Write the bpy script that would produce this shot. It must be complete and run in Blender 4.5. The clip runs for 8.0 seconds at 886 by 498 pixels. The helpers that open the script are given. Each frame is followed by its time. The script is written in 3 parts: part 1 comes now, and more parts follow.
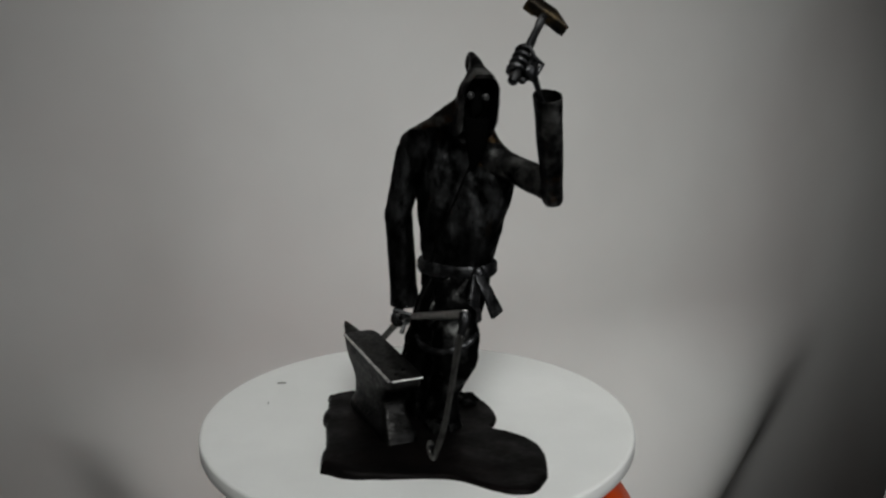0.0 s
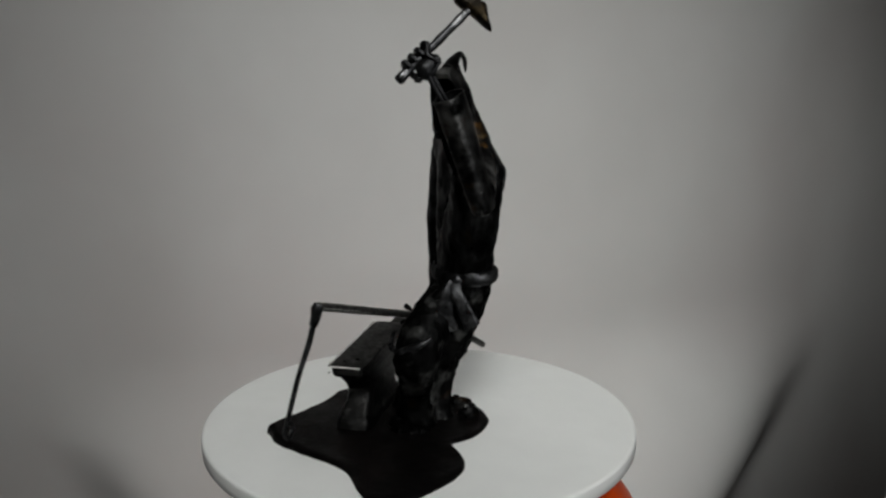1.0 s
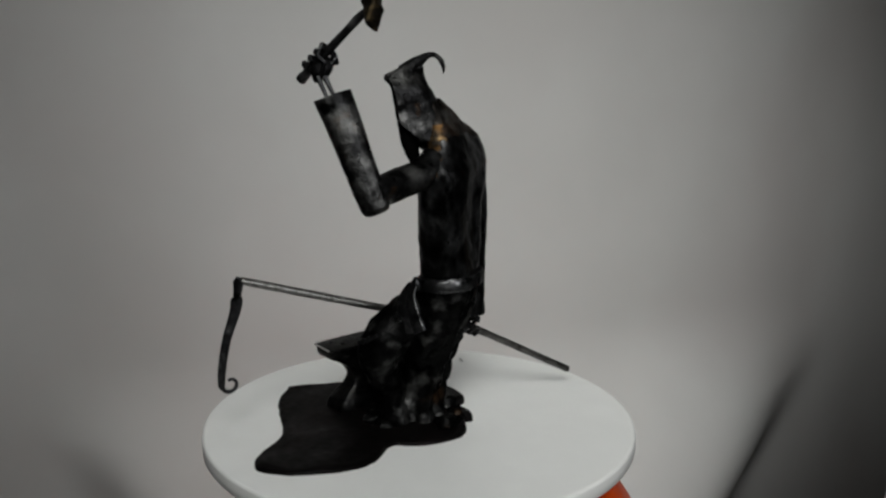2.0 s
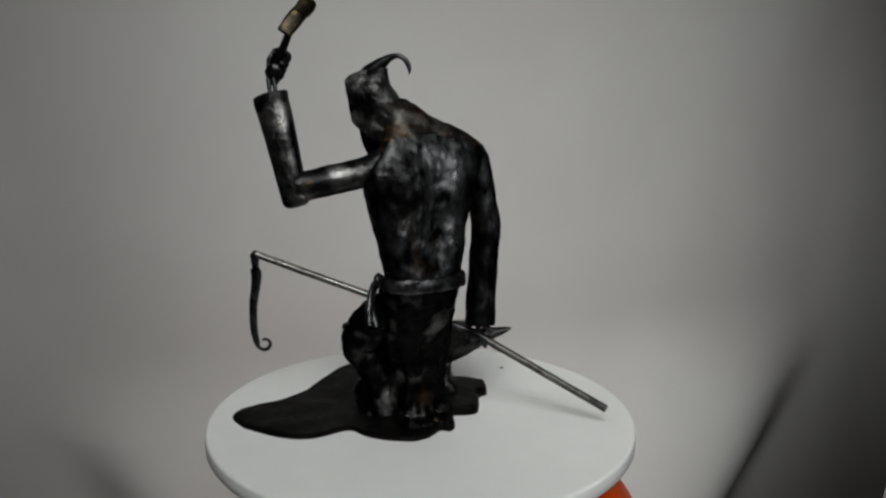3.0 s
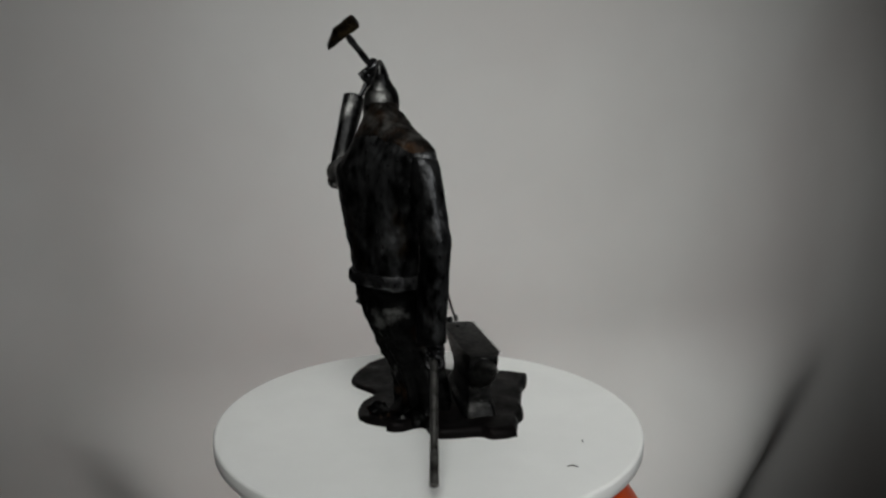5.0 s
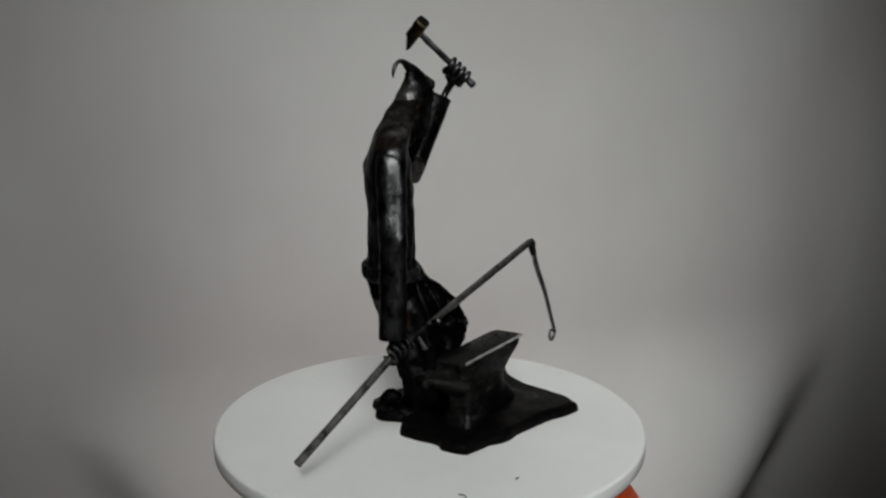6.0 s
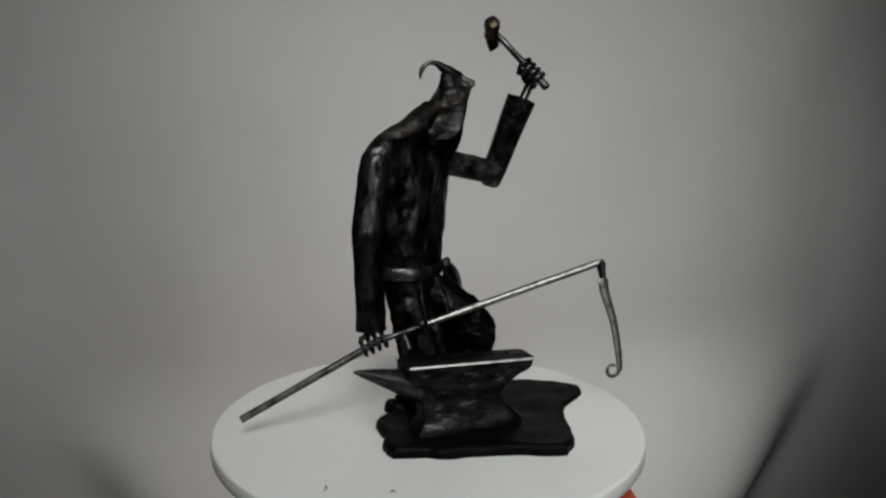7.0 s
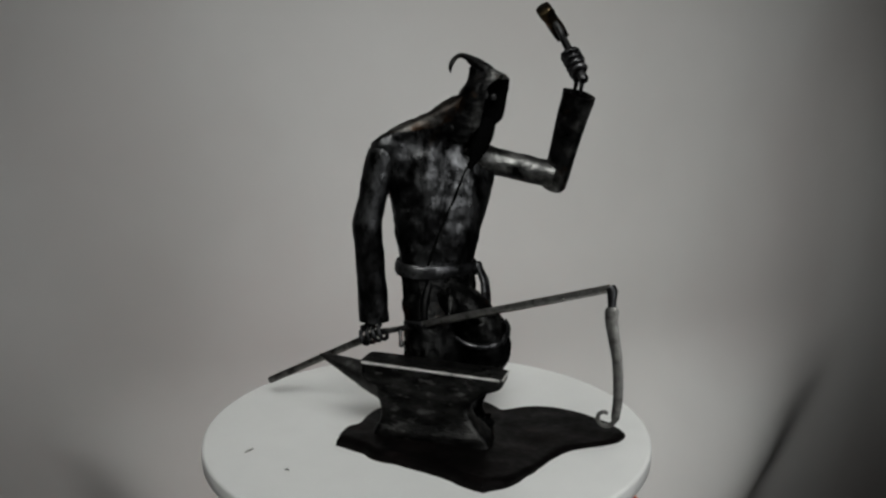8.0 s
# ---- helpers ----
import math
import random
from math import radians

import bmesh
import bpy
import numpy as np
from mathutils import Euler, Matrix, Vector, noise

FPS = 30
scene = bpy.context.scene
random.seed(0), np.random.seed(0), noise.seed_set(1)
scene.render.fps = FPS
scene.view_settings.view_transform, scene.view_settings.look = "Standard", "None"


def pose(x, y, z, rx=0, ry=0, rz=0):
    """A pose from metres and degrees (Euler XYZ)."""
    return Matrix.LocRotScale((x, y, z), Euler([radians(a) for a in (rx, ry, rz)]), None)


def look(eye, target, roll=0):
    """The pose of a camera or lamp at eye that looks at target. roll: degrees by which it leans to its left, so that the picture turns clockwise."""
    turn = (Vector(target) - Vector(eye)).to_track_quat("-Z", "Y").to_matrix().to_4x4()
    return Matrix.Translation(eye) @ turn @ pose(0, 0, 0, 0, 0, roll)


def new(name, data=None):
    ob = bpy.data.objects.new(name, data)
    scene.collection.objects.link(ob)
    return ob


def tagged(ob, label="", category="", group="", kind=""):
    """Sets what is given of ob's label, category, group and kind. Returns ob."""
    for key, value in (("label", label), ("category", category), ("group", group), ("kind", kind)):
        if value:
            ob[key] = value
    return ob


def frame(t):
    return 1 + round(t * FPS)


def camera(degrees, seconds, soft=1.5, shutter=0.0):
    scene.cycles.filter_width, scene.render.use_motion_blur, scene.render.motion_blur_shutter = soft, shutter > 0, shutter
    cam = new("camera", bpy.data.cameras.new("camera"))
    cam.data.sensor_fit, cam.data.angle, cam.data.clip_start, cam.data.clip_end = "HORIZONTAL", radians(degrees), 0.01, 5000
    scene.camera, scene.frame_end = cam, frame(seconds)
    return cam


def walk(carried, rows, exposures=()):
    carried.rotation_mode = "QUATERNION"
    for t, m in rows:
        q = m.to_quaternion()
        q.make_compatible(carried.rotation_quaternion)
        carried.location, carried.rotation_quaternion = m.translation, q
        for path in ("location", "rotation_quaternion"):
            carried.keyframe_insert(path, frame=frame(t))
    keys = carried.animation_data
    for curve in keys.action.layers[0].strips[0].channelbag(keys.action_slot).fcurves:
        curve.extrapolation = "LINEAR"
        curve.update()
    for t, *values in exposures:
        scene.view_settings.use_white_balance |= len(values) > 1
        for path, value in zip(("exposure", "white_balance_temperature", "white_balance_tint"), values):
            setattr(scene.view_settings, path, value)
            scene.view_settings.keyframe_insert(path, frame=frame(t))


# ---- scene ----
SPIN = 38.66  # the turntable's degrees a second, clockwise from above

# seconds, eye x y z, yaw, pitch, roll
PATH = [
    (0.0, 0.000, -0.5552, 0.2392, -1.74, -12.18, 0.18),
    (0.2, 0.000, -0.5770, 0.2430, -1.68, -11.95, 0.40),
    (0.35, 0.000, -0.5985, 0.2460, -1.62, -11.78, 0.55),
    (0.5, 0.000, -0.6057, 0.2464, -1.61, -11.74, 0.59),
    (0.65, 0.000, -0.5930, 0.2450, -1.62, -11.70, 0.50),
    (0.8, 0.000, -0.5650, 0.2350, -1.65, -11.52, 0.10),
    (1.0, 0.000, -0.5600, 0.2327, -1.65, -11.47, 0.02),
    (1.5, -0.0005, -0.5620, 0.2279, -1.66, -10.90, 0.37),
    (3.0, 0.000, -0.5642, 0.2361, -1.49, -11.68, 0.28),
    (3.5, 0.000, -0.5669, 0.2329, -1.39, -11.33, 0.46),
    (4.0, 0.0005, -0.5681, 0.2300, -1.21, -10.58, 0.23),
    (4.1, 0.0005, -0.5680, 0.2330, -1.16, -9.90, 0.20),
    (4.2, 0.000, -0.5678, 0.2360, -1.10, -8.95, 0.15),
    (4.5, 0.000, -0.5672, 0.2369, -0.99, -9.20, 0.09),
    (4.6, 0.000, -0.5670, 0.2367, -0.98, -9.55, 0.10),
    (4.7, 0.000, -0.5665, 0.2360, -0.97, -10.95, 0.12),
    (5.0, 0.000, -0.5655, 0.2340, -0.95, -11.15, 0.16),
    (5.8, -0.0005, -0.5640, 0.2325, -0.92, -11.15, 0.21),
    (6.0, -0.0005, -0.5637, 0.2325, -0.91, -11.11, 0.22),
    (6.5, 0.000, -0.5642, 0.2242, -0.84, -10.23, 0.23),
    (7.0, 0.0005, -0.5603, 0.2306, -0.87, -10.85, 0.39),
    (7.5, 0.000, -0.5447, 0.2228, -1.01, -10.42, 0.32),
    (8.0, 0.000, -0.5436, 0.2259, -1.05, -10.78, 0.27),
]


def aimed(x, y, z, yaw, pitch, roll):
    a, b = radians(yaw), radians(pitch)
    way = Vector((-math.sin(a) * math.cos(b), math.cos(a) * math.cos(b), math.sin(b)))
    eye = Vector((x, y, z))
    return look(eye, eye + way, roll)


cam = camera(55.8, 8.0, 2.4, 0.4)
walk(cam, [(row[0], aimed(*row[1:])) for row in PATH])

# ---- light ----
world = bpy.data.worlds.new("room_air")
scene.world = world
world.use_nodes = True
world.node_tree.nodes["Background"].inputs[0].default_value = (0.9, 0.95, 1.0, 1)
world.node_tree.nodes["Background"].inputs[1].default_value = 0.03
scene.view_settings.exposure = 0.0


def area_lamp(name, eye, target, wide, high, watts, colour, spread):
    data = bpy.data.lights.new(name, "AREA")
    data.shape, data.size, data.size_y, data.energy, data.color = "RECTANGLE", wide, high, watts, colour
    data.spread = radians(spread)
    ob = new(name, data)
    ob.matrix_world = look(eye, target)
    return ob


# Unseen lamp added in front for the sheet; its narrow spread darkens the edges.
area_lamp("unseen_front_lamp", (0.16, -1.05, 1.25), (0.19, 0.43, -0.02), 1.1, 0.9, 2.60, (0.98, 1.0, 0.97), 46)
# Small unseen lamp added at the right for streaks on the steel.
area_lamp("added_side_lamp", (0.55, -0.66, 0.36), (0.0, 0.0, 0.13), 0.11, 0.5, 0.18, (0.97, 0.99, 1.0), 60)
area_lamp("ceiling_light", (0.0, 0.05, 1.70), (0.0, 0.05, 0.0), 0.6, 0.6, 0.98, (0.985, 1.0, 0.97), 180)


# ---- materials ----
def material(name, base, rough=0.6, metal=0.0, spots=(), bump=0.0, bump_scale=60.0, vary=0.15, scale=30.0, rough_vary=0.1, gloss=0.5, rim=1.0, stretch=1.0):
    """A surface with variation at two scales; spots: (colour, noise scale, from, to, seed) laid over the base one after another."""
    mat = bpy.data.materials.new(name)
    mat.use_nodes = True
    nt = mat.node_tree
    bsdf = nt.nodes["Principled BSDF"]
    bsdf.inputs["Metallic"].default_value = metal
    bsdf.inputs["Specular IOR Level"].default_value = gloss
    bsdf.inputs["Specular Tint"].default_value = (rim, rim, rim, 1)
    where = nt.nodes.new("ShaderNodeTexCoord").outputs["Object"]
    if stretch != 1.0:
        turn = nt.nodes.new("ShaderNodeMapping")
        turn.inputs["Scale"].default_value = (1, 1, stretch)
        nt.links.new(where, turn.inputs["Vector"])
        where = turn.outputs["Vector"]

    def cloud(size, detail, seed):
        node = nt.nodes.new("ShaderNodeTexNoise")
        node.noise_dimensions = "4D"
        node.inputs["Scale"].default_value, node.inputs["Detail"].default_value = size, detail
        node.inputs["W"].default_value = seed
        nt.links.new(where, node.inputs["Vector"])
        return node.outputs["Fac"]

    def remap(fac, a, b, lo, hi):
        node = nt.nodes.new("ShaderNodeMapRange")
        for i, v in zip((1, 2, 3, 4), (a, b, lo, hi)):
            node.inputs[i].default_value = v
        nt.links.new(fac, node.inputs[0])
        return node.outputs[0]

    def blend(fac, one, two):
        node = nt.nodes.new("ShaderNodeMix")
        node.data_type = "RGBA"
        nt.links.new(fac, node.inputs[0])
        for socket, value in ((node.inputs[6], one), (node.inputs[7], two)):
            if isinstance(value, tuple):
                socket.default_value = (*value, 1)
            else:
                nt.links.new(value, socket)
        return node.outputs[2]

    dark = tuple(c * (1 - vary) for c in base)
    light = tuple(min(1, c * (1 + vary)) for c in base)
    colour = blend(remap(cloud(scale, 6, 0.3), 0.35, 0.65, 0, 1), dark, light)
    for tint, size, a, b, seed in spots:
        colour = blend(remap(cloud(size, 5, seed), a, b, 0, 1), colour, tint)
    nt.links.new(colour, bsdf.inputs["Base Color"])
    nt.links.new(remap(cloud(scale * 2.3, 5, 4.1), 0.3, 0.7, max(0.05, rough - rough_vary), min(1, rough + rough_vary)), bsdf.inputs["Roughness"])
    if bump:
        node = nt.nodes.new("ShaderNodeBump")
        node.inputs["Strength"].default_value, node.inputs["Distance"].default_value = bump, 0.002
        nt.links.new(cloud(bump_scale, 8, 7.7), node.inputs["Height"])
        nt.links.new(node.outputs[0], bsdf.inputs["Normal"])
    return mat


STEEL = material("blackened_steel", (0.040, 0.040, 0.042), 0.36, 0.92, [((0.21, 0.21, 0.214), 75, 0.50, 0.72, 1.7), ((0.006, 0.006, 0.006), 95, 0.55, 0.7, 5.2)], 0.12, 420, 0.35, 130, 0.12, 0.4, 0.3)
# Mottled steel; its pale, upright-stretched patches also paint in highlight streaks.
ROBE = material("forged_robe_steel", (0.020, 0.020, 0.0205), 0.37, 0.96, [((0.205, 0.208, 0.213), 30, 0.44, 0.68, 12.9), ((0.005, 0.005, 0.005), 105, 0.46, 0.64, 7.2), ((0.004, 0.004, 0.004), 48, 0.54, 0.66, 3.2), ((0.05, 0.034, 0.020), 38, 0.60, 0.74, 9.4)], 0.4, 240, 0.5, 150, 0.13, 0.4, 0.5, 0.6)
HOOD = material("forged_hood_steel", (0.024, 0.024, 0.0245), 0.38, 0.95, [((0.25, 0.248, 0.240), 50, 0.47, 0.70, 3.9), ((0.005, 0.005, 0.005), 90, 0.48, 0.66, 7.2), ((0.07, 0.038, 0.018), 70, 0.60, 0.74, 1.2)], 0.4, 260, 0.4, 150, 0.13, 0.4, 0.5)
SHAFT = material("dull_drawn_steel", (0.13, 0.126, 0.12), 0.50, 0.94, [((0.020, 0.018, 0.016), 120, 0.50, 0.68, 1.1)], 0.15, 600, 0.3, 200, 0.12, 0.4, 0.5)
BLADE = material("lit_blade_steel", (0.16, 0.157, 0.15), 0.42, 0.9, [((0.05, 0.048, 0.046), 120, 0.52, 0.70, 2.1)], 0.15, 600, 0.25, 200, 0.1, 0.5, 0.6)
FACE = material("anvil_face_steel", (0.045, 0.044, 0.043), 0.40, 0.93, [((0.012, 0.012, 0.012), 70, 0.48, 0.68, 3.6), ((0.11, 0.108, 0.105), 120, 0.6, 0.75, 2.1)], 0.15, 450, 0.3, 160, 0.12, 0.4, 0.5)
YOKE = material("rusted_yoke_steel", (0.024, 0.021, 0.019), 0.50, 0.90, [((0.060, 0.028, 0.011), 55, 0.48, 0.70, 2.9), ((0.17, 0.165, 0.155), 60, 0.52, 0.72, 5.5), ((0.010, 0.009, 0.008), 120, 0.52, 0.7, 8.1)], 0.35, 330, 0.4, 150, 0.14, 0.4, 0.4)
RUST = material("heat_gold_steel", (0.085, 0.045, 0.016), 0.50, 0.85, [((0.018, 0.015, 0.012), 75, 0.44, 0.60, 2.4), ((0.20, 0.13, 0.06), 130, 0.58, 0.72, 6.4)], 0.35, 330, 0.4, 150, 0.14, 0.4, 0.4)
# Darker copy of the robe steel, with the lower body's shade painted in.
SKIRT = material("shaded_skirt_steel", (0.007, 0.007, 0.007), 0.42, 0.92, [((0.15, 0.15, 0.146), 52, 0.54, 0.74, 4.7), ((0.003, 0.003, 0.003), 100, 0.50, 0.66, 6.6), ((0.040, 0.022, 0.011), 40, 0.62, 0.76, 8.3)], 0.5, 260, 0.4, 150, 0.14, 0.3, 0.25)
BASE_STEEL = material("scaled_plate_steel", (0.0045, 0.0038, 0.0038), 0.46, 0.5, [((0.012, 0.0085, 0.0085), 25, 0.5, 0.75, 4.4)], 0.15, 500, 0.3, 90, 0.1, 0.22, 0.22)
SHAFT_PALE = material("pale_shaft_steel", (0.30, 0.293, 0.28), 0.34, 0.95, [((0.06, 0.057, 0.055), 120, 0.56, 0.70, 1.1)], 0.15, 600, 0.25, 200, 0.1, 0.5, 0.5)
BRIGHT = material("bright_worn_steel", (0.80, 0.79, 0.77), 0.42, 0.85, [((0.25, 0.245, 0.24), 150, 0.55, 0.7, 1.3)], 0.1, 600, 0.1, 200)
ANVIL = material("anvil_steel", (0.026, 0.0255, 0.025), 0.38, 0.93, [((0.006, 0.006, 0.006), 60, 0.44, 0.62, 6.1), ((0.14, 0.138, 0.135), 85, 0.58, 0.76, 2.6)], 0.4, 300, 0.3, 140, 0.12, 0.5, 0.6, 2.2)
BRASSY = material("heat_tinted_steel", (0.024, 0.020, 0.015), 0.36, 0.9, [((0.105, 0.075, 0.038), 110, 0.48, 0.68, 2.2), ((0.007, 0.007, 0.007), 140, 0.52, 0.66, 4.2)], 0.25, 400, 0.3, 160, 0.1, 0.4, 0.4)
# Black that stands for shade in hollows and grooves.
SHADE_BLACK = material("shade_black", (0.0025, 0.0025, 0.0025), 0.9, 0.0, gloss=0.0)
EYE = material("dull_grey_steel", (0.03, 0.03, 0.03), 0.6, 0.3)
PLASTIC = material("white_plastic", (0.90, 0.90, 0.885), 0.42, 0.0, [((0.87, 0.87, 0.855), 14, 0.55, 0.7, 3.3)], 0.03, 300, 0.02, 25, 0.06)
ORANGE = material("orange_plastic", (0.80, 0.085, 0.008), 0.35, 0.0, [], 0.04, 200, 0.12, 20)
CLOTH = material("grey_white_cloth", (0.62, 0.61, 0.60), 0.95, 0.0, [((0.58, 0.555, 0.545), 2.2, 0.45, 0.65, 1.4)], 0.12, 900, 0.03, 6)
PAINT = material("room_wall_paint", (0.20, 0.185, 0.17), 0.9, 0.0, [], 0.05, 80, 0.06, 3)
BROWN = material("brown_floor_boards", (0.11, 0.07, 0.04), 0.6, 0.0, [], 0.1, 60, 0.2, 8)
CRUMB = material("dark_scale_flake", (0.06, 0.05, 0.045), 0.6, 0.3)
WHITE_METAL = material("white_enamel", (0.72, 0.75, 0.80), 0.3, 0.0)
BLACK_CLOTH = material("black_fabric", (0.01, 0.01, 0.011), 0.9, 0.0)


# ---- mesh helpers ----
def V(u, v, z):
    """A place on the sculpture: u to the side of the raised arm, v ahead, z up."""
    return Vector((-u, v, z))


def part(name, bm, mat, parent=None, label="", sharp=40):
    bmesh.ops.recalc_face_normals(bm, faces=bm.faces)
    me = bpy.data.meshes.new(name)
    bm.to_mesh(me)
    bm.free()
    for m in (mat if isinstance(mat, (list, tuple)) else [mat]):
        me.materials.append(m)
    me.polygons.foreach_set("use_smooth", [True] * len(me.polygons))
    me.set_sharp_from_angle(angle=radians(sharp))
    ob = new(name, me)
    ob.parent = parent
    return tagged(ob, label)


def dense(rows, count):
    """Rows of numbers, threaded by a smooth curve and read at even steps."""
    a = np.array(rows, float)
    a = np.vstack([2 * a[0] - a[1], a, 2 * a[-1] - a[-2]])
    out = []
    for s in np.linspace(0, len(rows) - 1, count):
        i = min(int(s), len(rows) - 2)
        f = s - i
        p, q, r, t = a[i], a[i + 1], a[i + 2], a[i + 3]
        out.append(q + 0.5 * f * (r - p + f * (2 * p - 5 * q + 4 * r - t + f * (3 * (q - r) + t - p))))
    return out


def skin(bm, rings, closed=True, caps=True, mat=0):
    made = [[bm.verts.new(p) for p in ring] for ring in rings]
    n = len(made[0])
    for lower, upper in zip(made, made[1:]):
        for i in range(n if closed else n - 1):
            j = (i + 1) % n
            bm.faces.new((lower[i], lower[j], upper[j], upper[i])).material_index = mat
    if caps:
        bm.faces.new(made[0]).material_index = mat
        bm.faces.new(made[-1][::-1]).material_index = mat
    return made


def oval(centre, side, front, a, b, n=28, power=2.0):
    ring = []
    for i in range(n):
        t = 2 * math.pi * i / n
        c, s = math.cos(t), math.sin(t)
        ring.append(centre + side * (a * math.copysign(abs(c) ** (2 / power), c)) + front * (b * math.copysign(abs(s) ** (2 / power), s)))
    return ring


def pipe(bm, points, radii, n=12, side=None, flat=1.0, power=2.0, caps=True, mat=0):
    """A tube along points; side: the way of its wider half, of which flat is the other's share."""
    points = [Vector(p) for p in points]
    rings, last = [], Vector(side) if side is not None else None
    for i, p in enumerate(points):
        way = (points[min(i + 1, len(points) - 1)] - points[max(i - 1, 0)]).normalized()
        if last is None:
            last = way.orthogonal()
        last = (last - way * last.dot(way)).normalized()
        rings.append(oval(p, last, way.cross(last), radii[i], radii[i] * flat, n, power))
    return skin(bm, rings, True, caps, mat)


def smooth_pipe(bm, rows, count, n=12, **more):
    """rows: u, v, z, radius."""
    rows = dense(rows, count)
    return pipe(bm, [V(*r[:3]) for r in rows], [max(r[3], 0.0002) for r in rows], n, **more)


def lump(bm, centre, size, n=10, seed=0.0, rough=0.2, mat=0):
    rings = []
    for j in range(1, n):
        a = math.pi * j / n
        ring = []
        for i in range(2 * n):
            b = math.pi * i / n
            way = Vector((math.sin(a) * math.cos(b), math.sin(a) * math.sin(b), math.cos(a)))
            k = 1 + rough * noise.noise(way * 1.3 + Vector((seed, seed * 2, 0)))
            ring.append(centre + Vector((way.x * size[0], way.y * size[1], way.z * size[2])) * k)
        rings.append(ring)
    skin(bm, rings, mat=mat)


def dent(bm, depth, size, seed=0.0):
    """Hammer marks: pushes the skin in and out along its normals."""
    bm.normal_update()
    moves = []
    for v in bm.verts:
        p = v.co / size + Vector((seed, 0, 0))
        moves.append((v, v.normal * depth * (noise.noise(p) + 0.5 * noise.noise(p * 2.3))))
    for v, d in moves:
        v.co += d


# ---- room ----
def box(bm, lo, hi):
    c = [Vector((x, y, z)) for x in (lo[0], hi[0]) for y in (lo[1], hi[1]) for z in (lo[2], hi[2])]
    v = [bm.verts.new(p) for p in c]
    for f in ((0, 1, 3, 2), (4, 6, 7, 5), (0, 4, 5, 1), (2, 3, 7, 6), (0, 2, 6, 4), (1, 5, 7, 3)):
        bm.faces.new([v[i] for i in f])


FLOOR = -0.95


def slab(name, lo, hi, mat, label):
    bm = bmesh.new()
    box(bm, lo, hi)
    tagged(part(name, bm, mat), label, "room", kind="structure")


slab("floor", (-2.6, -3.2, FLOOR - 0.1), (2.6, 2.2, FLOOR), BROWN, "brown wooden floor of the workshop room")
slab("ceiling", (-2.6, -3.2, 1.75), (2.6, 2.2, 1.85), PAINT, "plain grey painted ceiling of the room")
slab("wall_north", (-2.6, 2.1, FLOOR), (2.6, 2.2, 1.75), PAINT, "plain brownish grey painted wall behind backdrop")
slab("wall_south", (-2.6, -3.2, FLOOR), (2.6, -3.1, 1.75), PAINT, "plain brownish grey painted wall")
slab("wall_west", (-2.6, -3.1, FLOOR), (-2.5, 2.1, 1.75), PAINT, "plain brownish grey painted side wall")
slab("wall_east", (2.5, -3.1, FLOOR), (2.6, 2.1, 1.75), PAINT, "plain brownish grey painted side wall")


WALL = [(-0.556, 0.44), (-0.44, 0.452), (-0.2, 0.455), (0.05, 0.475), (0.28, 0.535), (0.48, 0.64), (0.68, 0.79), (0.9, 0.95), (1.2, 1.12)]


def wall_y(x):
    """Where the hung sheet stands."""
    return float(np.interp(x, [p[0] for p in SHEET], [p[1] for p in SHEET]))


SHEET = dense(WALL, 120)


def sheet_y(x, z):
    """The hung sheet's place, with its slow waves."""
    wave = 0.010 * noise.noise(Vector((x * 1.9 + 0.3, z * 0.5, 0.45))) + 0.003 * noise.noise(Vector((x * 6.1, z * 1.1, 3.2)))
    return wall_y(x) + wave


def make_backdrop():
    """A hung sheet, a little bowed."""
    bm = bmesh.new()
    for shift in (0.0, 0.003):
        rings = []
        for z in np.linspace(FLOOR + 0.01, 1.35, 80):
            row = []
            for x, y in SHEET:
                edge = 0.012 * math.sin(z * 3.6 + 1.2) * max(0, 1 - (x + 0.556) / 0.12)
                row.append(Vector((x + edge, sheet_y(x, z) + shift, z)))
            rings.append(row)
        skin(bm, rings, closed=False, caps=False)
    return tagged(part("backdrop", bm, CLOTH), "plain light grey cloth backdrop hung behind the turntable", "backdrop", kind="structure")


make_backdrop()


def soft(k):
    k = min(1.0, max(0.0, k))
    return k * k * k * (k * (6 * k - 15) + 10)


